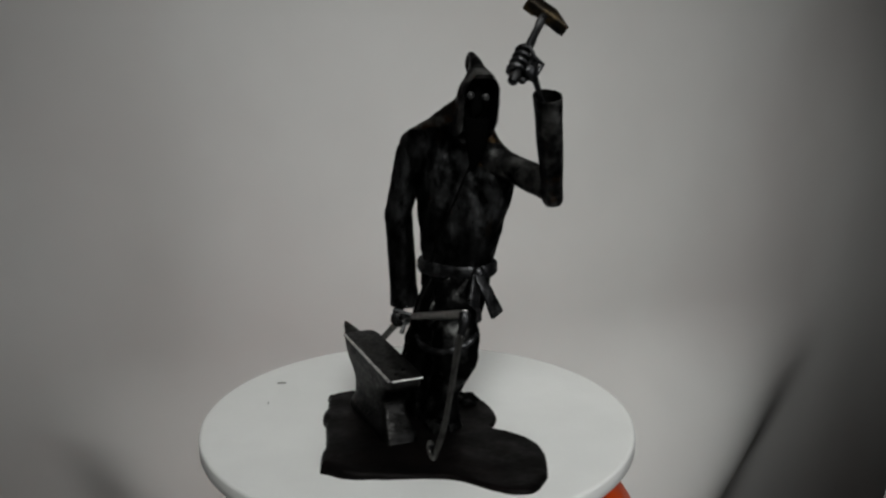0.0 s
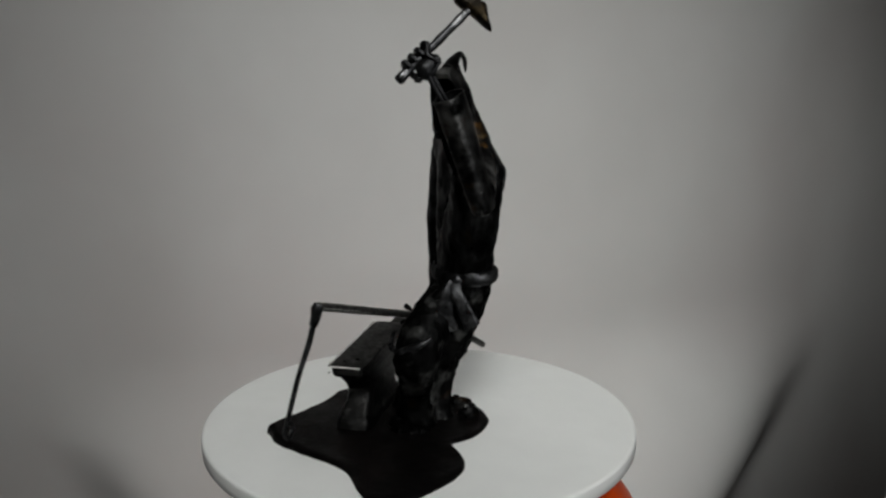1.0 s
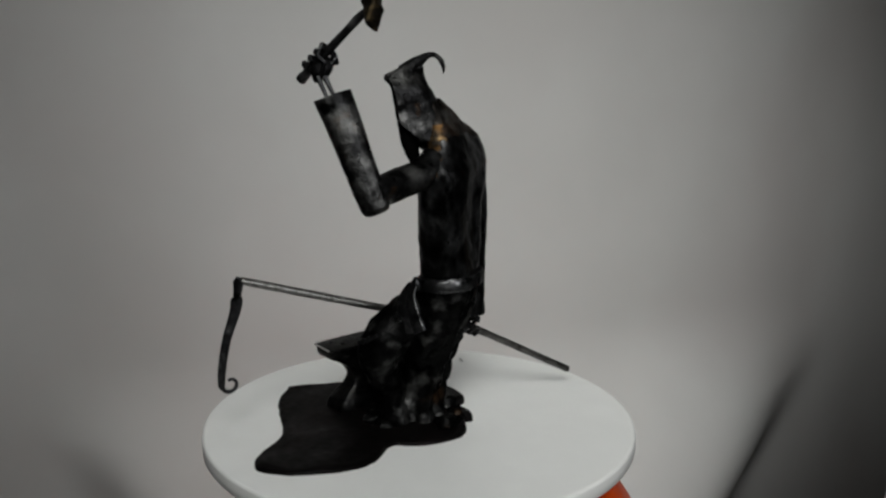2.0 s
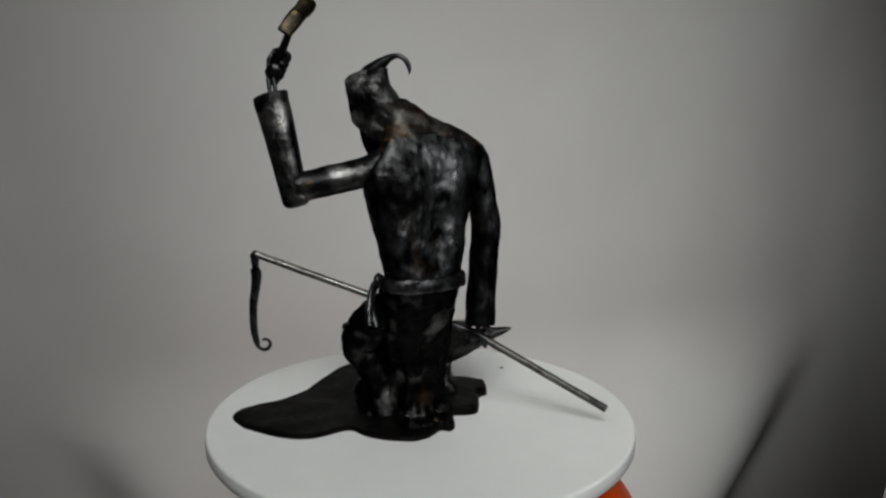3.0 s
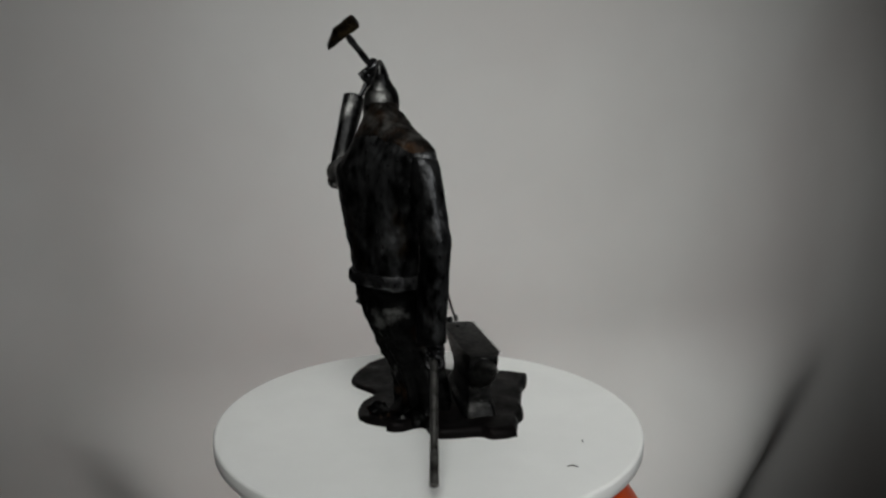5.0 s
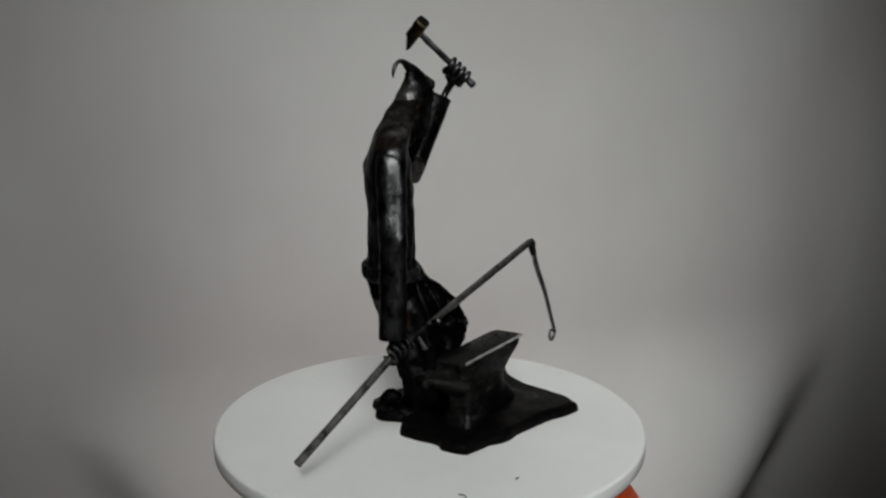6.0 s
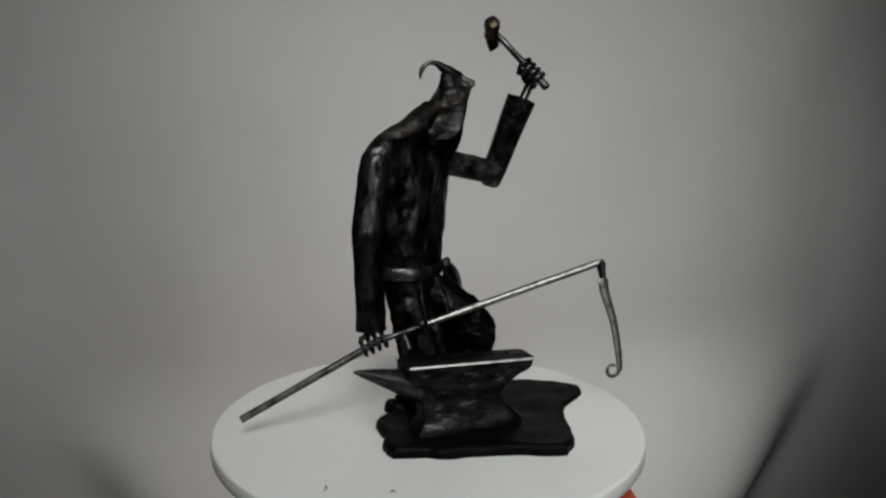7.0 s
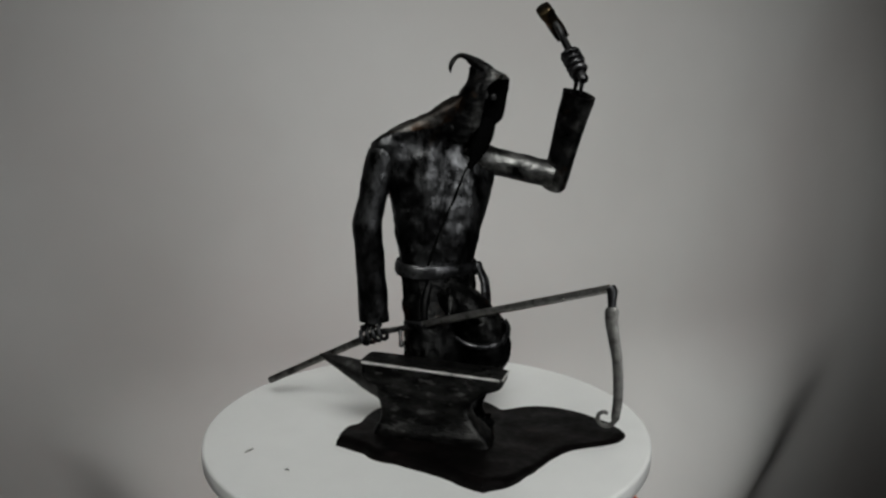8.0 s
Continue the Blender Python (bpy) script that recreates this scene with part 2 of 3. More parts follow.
def make_table():
    """A table against the sheet, under a loose cover that swells out of the sheet and falls away softly on both sides."""
    thing = tagged(new("covered_table"), "table under a loose white cloth with softly rounded edges", "table")

    def swell(x, z):
        top = float(np.interp(x, (-0.44, -0.25, 0.10, 0.30, 0.45, 0.60, 0.80), (-0.100, -0.085, -0.070, -0.055, -0.055, -0.070, -0.11)))
        east = float(np.interp(-z, (0.06, 0.12, 0.16, 0.22, 0.28, 0.36, 0.50, 0.95), (0.560, 0.570, 0.560, 0.525, 0.465, 0.380, 0.30, 0.26)))
        west = float(np.interp(-z, (0.10, 0.17, 0.22, 0.28, 0.36, 0.95), (-0.360, -0.390, -0.385, -0.345, -0.300, -0.28)))
        deep = float(np.interp(x, (-0.40, -0.10, 0.25, 0.50), (0.14, 0.15, 0.17, 0.19)))
        tall = float(np.interp(x, (-0.40, 0.10, 0.45), (0.34, 0.40, 0.38)))
        return deep * soft((top - z) / tall) * (1 - soft((x - east + 0.11) / 0.30)) * (1 - soft((west + 0.08 - x) / 0.21))

    rings = []
    for z in [*np.linspace(-0.02, -0.48, 116), *np.linspace(-0.50, FLOOR + 0.008, 16)]:
        rings.append([Vector((x, sheet_y(x, z) - 0.0006 - swell(x, z) - 0.003 * soft(swell(x, z) / 0.1) * noise.noise(Vector((x * 9, 2.0, z * 7))), z)) for x in np.linspace(-0.53, 0.80, 190)])
    bm = bmesh.new()
    skin(bm, rings, closed=False, caps=False)
    for turn in range(6):
        bmesh.ops.smooth_vert(bm, verts=[v for v in bm.verts if not v.is_boundary], factor=0.5, use_axis_y=True)
    part("cloth", bm, CLOTH, thing)
    for x, y in ((-0.25, 0.39), (0.22, 0.42), (-0.12, 0.36), (0.12, 0.38)):
        bm = bmesh.new()
        box(bm, (x - 0.02, y - 0.02, FLOOR), (x + 0.02, y + 0.02, -0.36))
        part("leg", bm, BROWN, thing)


make_table()


def make_stand():
    thing = tagged(new("orange_stand"), "orange plastic tapered stand carrying the turntable", "stand")
    bm = bmesh.new()
    rows = [(0.108, -0.030), (0.112, -0.0305), (0.1145, -0.033), (0.134, -0.062), (0.146, -0.085), (0.19, -0.30), (0.23, -0.90), (0.245, -0.925), (0.245, FLOOR)]
    skin(bm, [[Vector((0.017 + r * math.cos(2 * math.pi * i / 64) * (1 + 0.008 * (i % 4 == 0)), r * math.sin(2 * math.pi * i / 64), z)) for i in range(64)] for r, z in rows])
    part("body", bm, ORANGE, thing)


make_stand()


def lathe(bm, rows, n=96):
    skin(bm, [[Vector((r * math.cos(2 * math.pi * i / n), r * math.sin(2 * math.pi * i / n), z)) for i in range(n)] for r, z in rows])


turntable = tagged(new("turntable"), "white round plastic turntable turning slowly", "turntable")
bm = bmesh.new()
lathe(bm, [(0.10, -0.0118), (0.1470, -0.0118), (0.1490, -0.0112), (0.1498, -0.0100), (0.1500, -0.0060), (0.1500, -0.0022), (0.1497, -0.0009), (0.1488, -0.0002), (0.1475, 0.0), (0.08, 0.0002), (0.01, 0.0002)])
platter = part("platter", bm, PLASTIC, turntable, "smooth white disc with a rounded rim")
bm = bmesh.new()
lathe(bm, [(0.118, -0.030), (0.120, -0.029), (0.120, -0.0135), (0.118, -0.0125)])
part("base", bm, BLACK_CLOTH, turntable, "black plastic base")


def make_panel():
    """A large round folding panel that stands on the floor at the side of the set."""
    thing = tagged(new("reflector_panel"), "large round black fabric panel with a white rim beside the turntable", "panel")
    # Only the left rim is known; the added rest shades the sheet's lower right.
    hub, wide = Vector((1.131, 0, FLOOR + 0.792)), 0.79

    def ring(r, y, n=120):
        return [hub + Vector((-r * math.cos(2 * math.pi * i / n), y, r * math.sin(2 * math.pi * i / n))) for i in range(n)]

    bm = bmesh.new()
    rows = [ring(wide, -0.004), ring(wide, 0.004), ring(wide - 0.004, 0.006), ring(wide - 0.017, 0.006), ring(wide - 0.021, 0.004), ring(wide - 0.021, -0.004), ring(wide - 0.017, -0.006), ring(wide - 0.004, -0.006)]
    skin(bm, rows + rows[:1], caps=False)
    part("rim", bm, WHITE_METAL, thing, "white enamelled rim")
    bm = bmesh.new()
    skin(bm, [ring(wide - 0.020, -0.002), ring(wide - 0.020, 0.002)])
    part("field", bm, BLACK_CLOTH, thing, "black fabric")


make_panel()


# ---- sculpture ----
sculpture = tagged(new("steel_sculpture"), "dark forged steel sculpture of a hooded smith on a puddle-shaped plate", "sculpture")
X, Y, Z = Vector((-1, 0, 0)), Vector((0, 1, 0)), Vector((0, 0, 1))


def make_plate():
    """The puddle-shaped plate under it all, thicker beneath the anvil."""
    shape = [(0.0375, 0.0572), (0.0190, 0.0812), (0.0112, 0.0960), (0.0030, 0.1062), (0.0015, 0.1066), (-0.0170, 0.1035), (-0.0373, 0.0917), (-0.0582, 0.078), (-0.0756, 0.0719),
             (-0.0994, 0.0723), (-0.1127, 0.0681), (-0.1181, 0.0588), (-0.115, 0.0378), (-0.1014, 0.0133), (-0.0854, 0.0009), (-0.0593, -0.0005), (-0.0552, -0.0097),
             (-0.0508, -0.0206), (-0.036, -0.0367), (-0.022, -0.0403), (-0.0074, -0.0353), (-0.0014, -0.0392), (0.0063, -0.0326), (0.0114, -0.0182), (0.0312, -0.0235),
             (0.0488, -0.0025), (0.0597, 0.0025), (0.0668, 0.0158), (0.0666, 0.0172), (0.0559, 0.0314), (0.0496, 0.0452)]
    line = dense(shape[-2:] + shape + shape[:3], 10 * (len(shape) + 4) + 1)[20:20 + 10 * len(shape)]
    heart = Vector((-0.022, 0.028, 0))

    def height(p):
        k = min(1, max(0, (p.x + 0.045) / 0.05))
        return 0.0030 + 0.0042 * k * k * (3 - 2 * k)

    rings = []
    for share, lift in ((0.985, -1), (1.0, 0.0), (1.002, 0.22), (0.998, 0.5), (0.988, 0.76), (0.968, 0.93), (0.95, 1.0), *((0.93 - 0.045 * i, 1.0) for i in range(20))):
        ring = []
        for x, y in line:
            p = heart + (Vector((x, y, 0)) - heart) * share
            p += Vector((noise.noise(p * 130), noise.noise(p * 130 + Vector((5, 0, 0))), 0)) * 0.0007
            if lift >= 0:
                wave = 0.0013 * noise.noise(p * 50)
                p.z = -0.0004 + lift * (height(p) + wave + 0.0006)
            else:
                p.z = -0.0004
            ring.append(p)
        rings.append(ring)
    bm = bmesh.new()
    skin(bm, rings)
    return part("base_plate", bm, BASE_STEEL, sculpture, "dark scaled steel plate with a wavy edge", 50)


make_plate()


def bell(a, b):
    return math.exp(-a * a - b * b)


def lapel_u(z):
    """Where the overlapping front of the robe ends, at height z."""
    return float(np.interp(z, (0.108, 0.130, 0.150, 0.172, 0.186, 0.1975), (0.0035, 0.0118, 0.0210, 0.0310, 0.0375, 0.0405)))


def relief(u, z, back):
    """Beaten hollows and ridges of the torso: how far the skin moves ahead."""
    if back:
        blades = bell((u + 0.006) / 0.012, (z - 0.178) / 0.014) + bell((u - 0.038) / 0.012, (z - 0.176) / 0.014)
        spine = bell((u - 0.017) / 0.013, (z - 0.146) / 0.028)
        flank = bell((u - 0.001) / 0.006, (z - 0.140) / 0.03)
        return -0.0016 * blades + 0.0030 * spine - 0.0012 * flank
    over = 1 / (1 + math.exp(-(u - lapel_u(z)) / 0.0004))
    ridge = bell((u - 0.006) / 0.006, (z - 0.160) / 0.03) - 1.2 * bell((u + 0.008) / 0.005, (z - 0.155) / 0.035) + 0.9 * bell((u - 0.034) / 0.006, (z - 0.135) / 0.03)
    return 0.0013 * over * soft((0.195 - z) / 0.01) + 0.0016 * ridge


def make_figure():
    bm = bmesh.new()
    # trunk below the belt, leaning forward as it goes down into a spreading hem
    rows = [(0.103, 0.0153, -0.0266, 0.0255, 0.0170), (0.094, 0.0154, -0.0242, 0.0250, 0.0180), (0.085, 0.0150, -0.0215, 0.0240, 0.0185), (0.070, 0.0130, -0.0155, 0.0235, 0.0195),
            (0.060, 0.0115, -0.0120, 0.0228, 0.0192), (0.050, 0.0100, -0.0080, 0.0220, 0.0190), (0.035, 0.0065, -0.0040, 0.0185, 0.0168), (0.020, 0.0060, -0.0010, 0.0185, 0.0165), (0.010, 0.0065, 0.000, 0.0195, 0.0180), (0.003, 0.0075, 0.000, 0.0225, 0.0215)]
    rings = []
    for z, cu, cv, a, b in dense(rows, 44):
        ring = oval(V(cu, cv, z), X, Y, a, b, 72, 2.3)
        low = max(0, min(1, (0.095 - z) / 0.08))
        for i, p in enumerate(ring):
            t = 2 * math.pi * i / 72
            fold = 0.0016 * math.sin(7 * t + 40 * z) + 0.001 * math.sin(13 * t - 60 * z + 1)
            p += Vector((math.cos(t) * -1, math.sin(t), 0)) * fold * low
        rings.append(ring)
    skin(bm, rings)
    # the raised knee under the robe and the shin below it
    smooth_pipe(bm, [(0.020, -0.014, 0.087, 0.0150), (0.029, 0.001, 0.077, 0.0152), (0.036, 0.011, 0.066, 0.0152), (0.038, 0.0155, 0.054, 0.0148), (0.033, 0.0145, 0.041, 0.0118),
                     (0.026, 0.0125, 0.022, 0.0105), (0.023, 0.011, 0.004, 0.0145)], 40, 40)
    # toes and weld lumps behind the hem
    for u, v, z, r, seed in ((0.024, -0.027, 0.0075, 0.0058, 2), (0.015, -0.030, 0.007, 0.0055, 3), (0.004, -0.027, 0.008, 0.0062, 4), 
                             (-0.006, -0.018, 0.009, 0.0066, 6), (0.034, 0.014, 0.006, 0.006, 7), (0.030, 0.024, 0.007, 0.007, 8)):
        lump(bm, V(u, v, z * 0.7), (r * 1.15, r * 1.3, r * 0.85), 7, seed, 0.7)
    dent(bm, 0.0013, 0.0065, 2.0)
    # everything below the belt takes the shade-darkened steel
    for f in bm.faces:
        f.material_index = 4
    # torso, widening to the shoulders
    rows = [(0.099, 0.0153, -0.0266, 0.0252, 0.0165), (0.107, 0.0153, -0.0268, 0.0256, 0.0162), (0.120, 0.0161, -0.0271, 0.0283, 0.0160), (0.1324, 0.0169, -0.0273, 0.0309, 0.0160),
            (0.1450, 0.0177, -0.0276, 0.0337, 0.0158), (0.1554, 0.0184, -0.0279, 0.0362, 0.0157), (0.168, 0.0180, -0.0284, 0.0392, 0.0157), (0.178, 0.0160, -0.0286, 0.0415, 0.0150),
            (0.186, 0.0118, -0.0283, 0.0425, 0.0135), (0.1925, 0.0098, -0.0272, 0.0385, 0.0124), (0.199, 0.0130, -0.0252, 0.0312, 0.0118), (0.206, 0.0188, -0.0222, 0.0225, 0.0112), (0.214, 0.0268, -0.0180, 0.0150, 0.0105), (0.222, 0.0335, -0.0130, 0.0105, 0.0090)]
    rings = []
    for z, cu, cv, a, b in dense(rows, 110):
        ring = oval(V(cu, cv, z), X, Y, a, b, 144, 2.5)
        for p in ring:
            u, back = -p.x, p.y < cv
            p.y += relief(u, z, back)
            # the shoulder of the raised arm sits lower
            side = max(0, -p.x - 0.030)
            if z > 0.17:
                p.z -= side * 0.16 * min(1, (z - 0.17) / 0.015)
        rings.append(ring)
    skin(bm, rings)
    for f in bm.faces:
        p = f.calc_center_median()
        if f.material_index == 0 and p.z > 0.1985 - 0.20 * abs(-p.x - 0.022) + 0.003 * noise.noise(p * 70) + (0.006 if p.y > -0.022 else 0.003):
            f.material_index = 5
        if f.material_index in (0, 5) and -p.x > 0.037 + 0.006 * noise.noise(p * 150) and 0.176 < p.z < 0.206 and -0.029 < p.y + 0.005 * noise.noise(p * 190) < -0.013:
            f.material_index = 7
    dent(bm, 0.0011, 0.013)
    # black line of the robe's overlap and black collar wedge, both painted shade
    lapel_shade = bmesh.new()
    rows = dense([(0.0405, -0.0105, 0.1975), (0.0385, -0.0118, 0.186), (0.0310, -0.0122, 0.172), (0.0210, -0.0112, 0.150), (0.0118, -0.0108, 0.130), (0.0035, -0.0105, 0.108)], 30)
    pipe(lapel_shade, [V(*r) for r in rows], [0.0011] * 30, 10, side=Vector((-1, 0, 0.3)), flat=0.45)
    pipe(lapel_shade, [V(*r) for r in dense([(0.0410, -0.0060, 0.2080), (0.0400, -0.0068, 0.1950), (0.0375, -0.0096, 0.1830), (0.0340, -0.0122, 0.1730)], 12)], [0.0090, 0.0090, 0.0088, 0.0084, 0.0078, 0.0070, 0.0061, 0.0051, 0.0041, 0.0030, 0.0019, 0.0008], 16, side=Vector((-1, 0, 0)), flat=0.62)
    joined(bm, lapel_shade, 1)
    # belt with its knot and two hanging ends
    belt = bmesh.new()
    rings = []
    for k, (grow, z) in enumerate(((0, 0.1005), (0.0032, 0.1005), (0.0040, 0.1025), (0.0038, 0.1072), (0.0028, 0.1092), (0, 0.1092))):
        ring = oval(V(0.0151, -0.0268, z), X, Y, 0.0252 + grow, 0.0164 + grow, 64, 2.3)
        for p in ring:
            p.z += (p.y + 0.0268) * -0.05 + 0.0006 * noise.noise(p * 200)
        rings.append(ring)
    skin(belt, rings, caps=False)
    lump(belt, V(0.0400, -0.0120, 0.1045), (0.0046, 0.0040, 0.0052), 8, 3, 0.3)
    for way_wide, grow, tail in ((Vector((0.5, 0.8, 0)), 1.0, [(0.041, -0.0105, 0.105), (0.0452, -0.0095, 0.098), (0.0490, -0.0130, 0.088), (0.0515, -0.0180, 0.0765)]), (Vector((0.15, 1, 0)), 1.15, [(0.040, -0.0095, 0.104), (0.0415, -0.0050, 0.096), (0.0415, -0.0030, 0.084), (0.0410, -0.0060, 0.072)])):
        rows = dense(tail, 16)
        pipe(belt, [V(*r) for r in rows], [(0.0034 + 0.0018 * i / 15) * grow for i in range(16)], 14, side=way_wide, flat=0.36, power=4.0)
    folds = bmesh.new()
    # loose cloth gathered in front of the hip
    for fold in ([(0.034, -0.008, 0.100, 0.003), (0.030, 0.002, 0.090, 0.0038), (0.026, 0.012, 0.080, 0.003), (0.020, 0.020, 0.074, 0.0015)], [(0.020, -0.009, 0.100, 0.0025), (0.016, 0.000, 0.088, 0.0035), (0.012, 0.008, 0.076, 0.002)],
                 [(0.006, -0.011, 0.100, 0.002), (0.000, -0.006, 0.085, 0.003), (-0.003, 0.000, 0.068, 0.002)]):
        smooth_pipe(folds, fold, 14, 10)
    dent(belt, 0.0005, 0.006)
    joined(bm, belt, 3)
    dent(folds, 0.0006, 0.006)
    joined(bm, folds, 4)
    # turned-up hem on the knee
    hem = bmesh.new()
    smooth_pipe(hem, [(0.012, 0.022, 0.0665, 0.0010), (0.020, 0.0270, 0.0620, 0.0019), (0.032, 0.0290, 0.0605, 0.0022), (0.043, 0.0265, 0.0630, 0.0024), (0.0505, 0.0190, 0.0670, 0.0022), (0.0525, 0.0110, 0.0720, 0.0010)], 40, 12)
    dent(hem, 0.0007, 0.005)
    joined(bm, hem, 3)
    # raised arm: upper arm, then the wide flat-sided forearm sleeve, open at its cuff
    arm = bmesh.new()
    smooth_pipe(arm, [(0.034, -0.0255, 0.1860, 0.0105), (0.044, -0.0240, 0.1810, 0.0112), (0.054, -0.0210, 0.1775, 0.0098), (0.074, -0.0126, 0.1730, 0.0093), (0.0930, -0.0040, 0.1685, 0.0092)], 24, 28, mat=6)
    way = (V(0.0992, 0.0175, 0.2239) - V(0.0945, -0.0041, 0.1663)).normalized()
    foot, cuff = V(0.0938, -0.0071, 0.1575), V(0.0992, 0.0175, 0.2239)
    wide = Vector((-0.643, 0.766, 0))
    wide = (wide - way * wide.dot(way)).normalized()
    other = way.cross(wide)
    rings = []
    for s, r in ((0, 0.0048), (0.015, 0.0070), (0.05, 0.0083), (0.2, 0.0086), (0.4, 0.0091), (0.6, 0.0096), (0.8, 0.0101), (0.93, 0.0105), (1, 0.0107), (1.001, 0.0093), (0.9, 0.0090), (0.72, 0.0082)):
        rings.append(oval(foot.lerp(cuff, s), wide, other, r * 1.02, r * 0.74, 36, 2.6))
    skin(arm, rings, mat=6)
    # lowered arm
    rings = []
    for u, v, z, a, b in dense([(-0.0150, -0.0275, 0.1930, 0.0060, 0.0066), (-0.0205, -0.0280, 0.1880, 0.0098, 0.0094), (-0.0248, -0.0282, 0.1760, 0.0103, 0.0100), (-0.0295, -0.0282, 0.1560, 0.0098, 0.0096), (-0.0337, -0.0280, 0.1395, 0.0099, 0.0094)], 18) + \
            dense([(-0.0340, -0.0280, 0.1370, 0.0099, 0.0094), (-0.0325, -0.0280, 0.1150, 0.0098, 0.0092), (-0.0308, -0.0280, 0.0900, 0.0100, 0.0092), (-0.0297, -0.0280, 0.0690, 0.0103, 0.0095)], 18) + [np.array((-0.0297, -0.0280, 0.0688, 0.0088, 0.0081)), np.array((-0.0299, -0.0280, 0.0780, 0.0080, 0.0073))]:
        rings.append(oval(V(u, v, z), X, Y, a, b, 32, 2.3))
    skin(arm, rings)
    dent(arm, 0.0007, 0.010, 4.0)
    joined(bm, arm)
    # hood: turned towards the raised arm, hollow in front, drawn out to a hook
    hood = bmesh.new()
    aim, across = Vector((-0.707, 0.707, 0)), Vector((-0.707, -0.707, 0))
    heart = V(0.040, -0.007, 0)
    rings, hollow = [], []
    for z, back, front, half, mouth in dense([(0.196, -0.026, -0.003, 0.0130, 0.0), (0.2015, -0.0262, 0.0050, 0.0125, 0.35), (0.2068, -0.0240, 0.0122, 0.0120, 0.9), (0.2120, -0.0220, 0.0145, 0.0120, 1.0), (0.2180, -0.0194, 0.0152, 0.0121, 1.0),
                                              (0.2250, -0.0150, 0.0168, 0.0119, 1.0), (0.2295, -0.0118, 0.0176, 0.0105, 0.9), (0.2330, -0.0103, 0.0175, 0.0080, 0.35), (0.2360, -0.0094, 0.0140, 0.0062, 0.0), (0.2385, -0.0088, 0.0085, 0.0048, 0.0), (0.2410, -0.0090, 0.0040, 0.0036, 0.0)], 44):
        ring = []
        lip, wall = front - 0.0022 * mouth, 0.0011
        deep = max(back + 0.006, lip - 0.017 * mouth - 0.0003)
        mid = back + half * 1.15
        for i in range(12):
            ring.append((lip + (mid - lip) * i / 12, half * (1 - 0.10 * (1 - i / 12) ** 2)))
        for i in range(17):
            t = math.pi * i / 16
            ring.append((mid - (mid - back) * math.sin(t), half * math.cos(t)))
        near = lip - 0.0070 * mouth
        for i in range(11, -1, -1):
            ring.append((near + (mid - near) * i / 12, -half * (1 - 0.10 * (1 - i / 12) ** 2)))
        inner = half * 0.90 - wall
        ring.append((near, -inner))
        for i in range(5):
            ring.append((deep, inner * (-0.9 + 0.45 * i)))
        ring.append((lip, inner))
        if mouth < 0.05:
            ring[41:] = [(lip + half * 0.35 * (1 - b * b / (half * half)), b) for a, b in ring[41:]]
        hollow.append(mouth > 0.3)
        rings.append([heart + aim * a + across * b + Z * z for a, b in ring])
    made = skin(hood, rings)
    # inner faces of the hollow go black, its shade put into the colour
    dark = {v for ring, open_here in zip(made, hollow) if open_here for v in ring[41:]}
    for f in hood.faces:
        if all(v in dark for v in f.verts):
            f.material_index = 1
    hook = dense([(0.0040, 0.2370, 0.0052), (-0.0010, 0.2405, 0.0046), (-0.0060, 0.2443, 0.0033), (-0.0110, 0.2472, 0.0023), (-0.0158, 0.2482, 0.0017), (-0.0200, 0.2465, 0.0016), (-0.0226, 0.2425, 0.0014), (-0.0232, 0.2390, 0.0009), (-0.0228, 0.2368, 0.0003)], 34)
    pipe(hood, [heart + aim * s + Z * z for s, z, r in hook], [r for s, z, r in hook], 14, side=across)
    dent(hood, 0.0005, 0.007, 9.0)
    for f in hood.faces:
        if f.material_index == 0:
            f.material_index = 6
    joined(bm, hood)
    # short cape that closes the neck and ends in a rounded edge over the chest
    cape = bmesh.new()
    lump(cape, V(0.0285, -0.0140, 0.1990), (0.0115, 0.0075, 0.0095), 12, 4, 0.10)
    dent(cape, 0.0006, 0.006)
    joined(bm, cape, 6)
    # face lump coloured as the hood's shade, with two dull eye discs
    face = bmesh.new()
    lump(face, heart + aim * -0.0020 + Z * 0.2185, (0.0050, 0.0050, 0.0115), 8, 2, 0.15, 1)
    for u, v, z in ((0.0392, 0.0000, 0.2226), (0.0474, -0.0052, 0.2215)):
        lump(face, V(u, v, z) , (0.0024, 0.0024, 0.0027), 7, u * 90, 0.25, 2)
    joined(bm, face)
    # bony grip on the hammer: two forearm bones, knuckles and curled fingers
    grip = bmesh.new()
    butt, head = V(0.0887, 0.043, 0.2316), V(0.0876, 0.0047, 0.2663)
    axis = (head - butt).normalized()
    wrist = V(0.0945, 0.0265, 0.2345)
    out = (wrist - (butt + axis * (wrist - butt).dot(axis))).normalized()
    turn = axis.cross(out)
    for k in (-1, 1):
        a = cuff - way * 0.016 + wide * 0.0032 * k
        pipe(grip, [a, a.lerp(wrist, 0.6) + wide * 0.0008 * k, wrist + wide * 0.0018 * k], [0.0015, 0.0012, 0.0018], 8)
    for k in range(4):
        c = butt + axis * (0.0095 + 0.0050 * k)
        knuckle = c + out * 0.0062 + turn * 0.0030
        pipe(grip, [wrist + turn * 0.001, wrist.lerp(knuckle, 0.55), knuckle], [0.0016, 0.0012, 0.0019], 8)
        lump(grip, knuckle, (0.0025, 0.0025, 0.0025), 6, k, 0.3)
        curl = []
        for j in range(9):
            a = radians(25 + 33 * j)
            curl.append(c + (out * math.cos(a) + turn * math.sin(a)) * (0.0055 - 0.00015 * j))
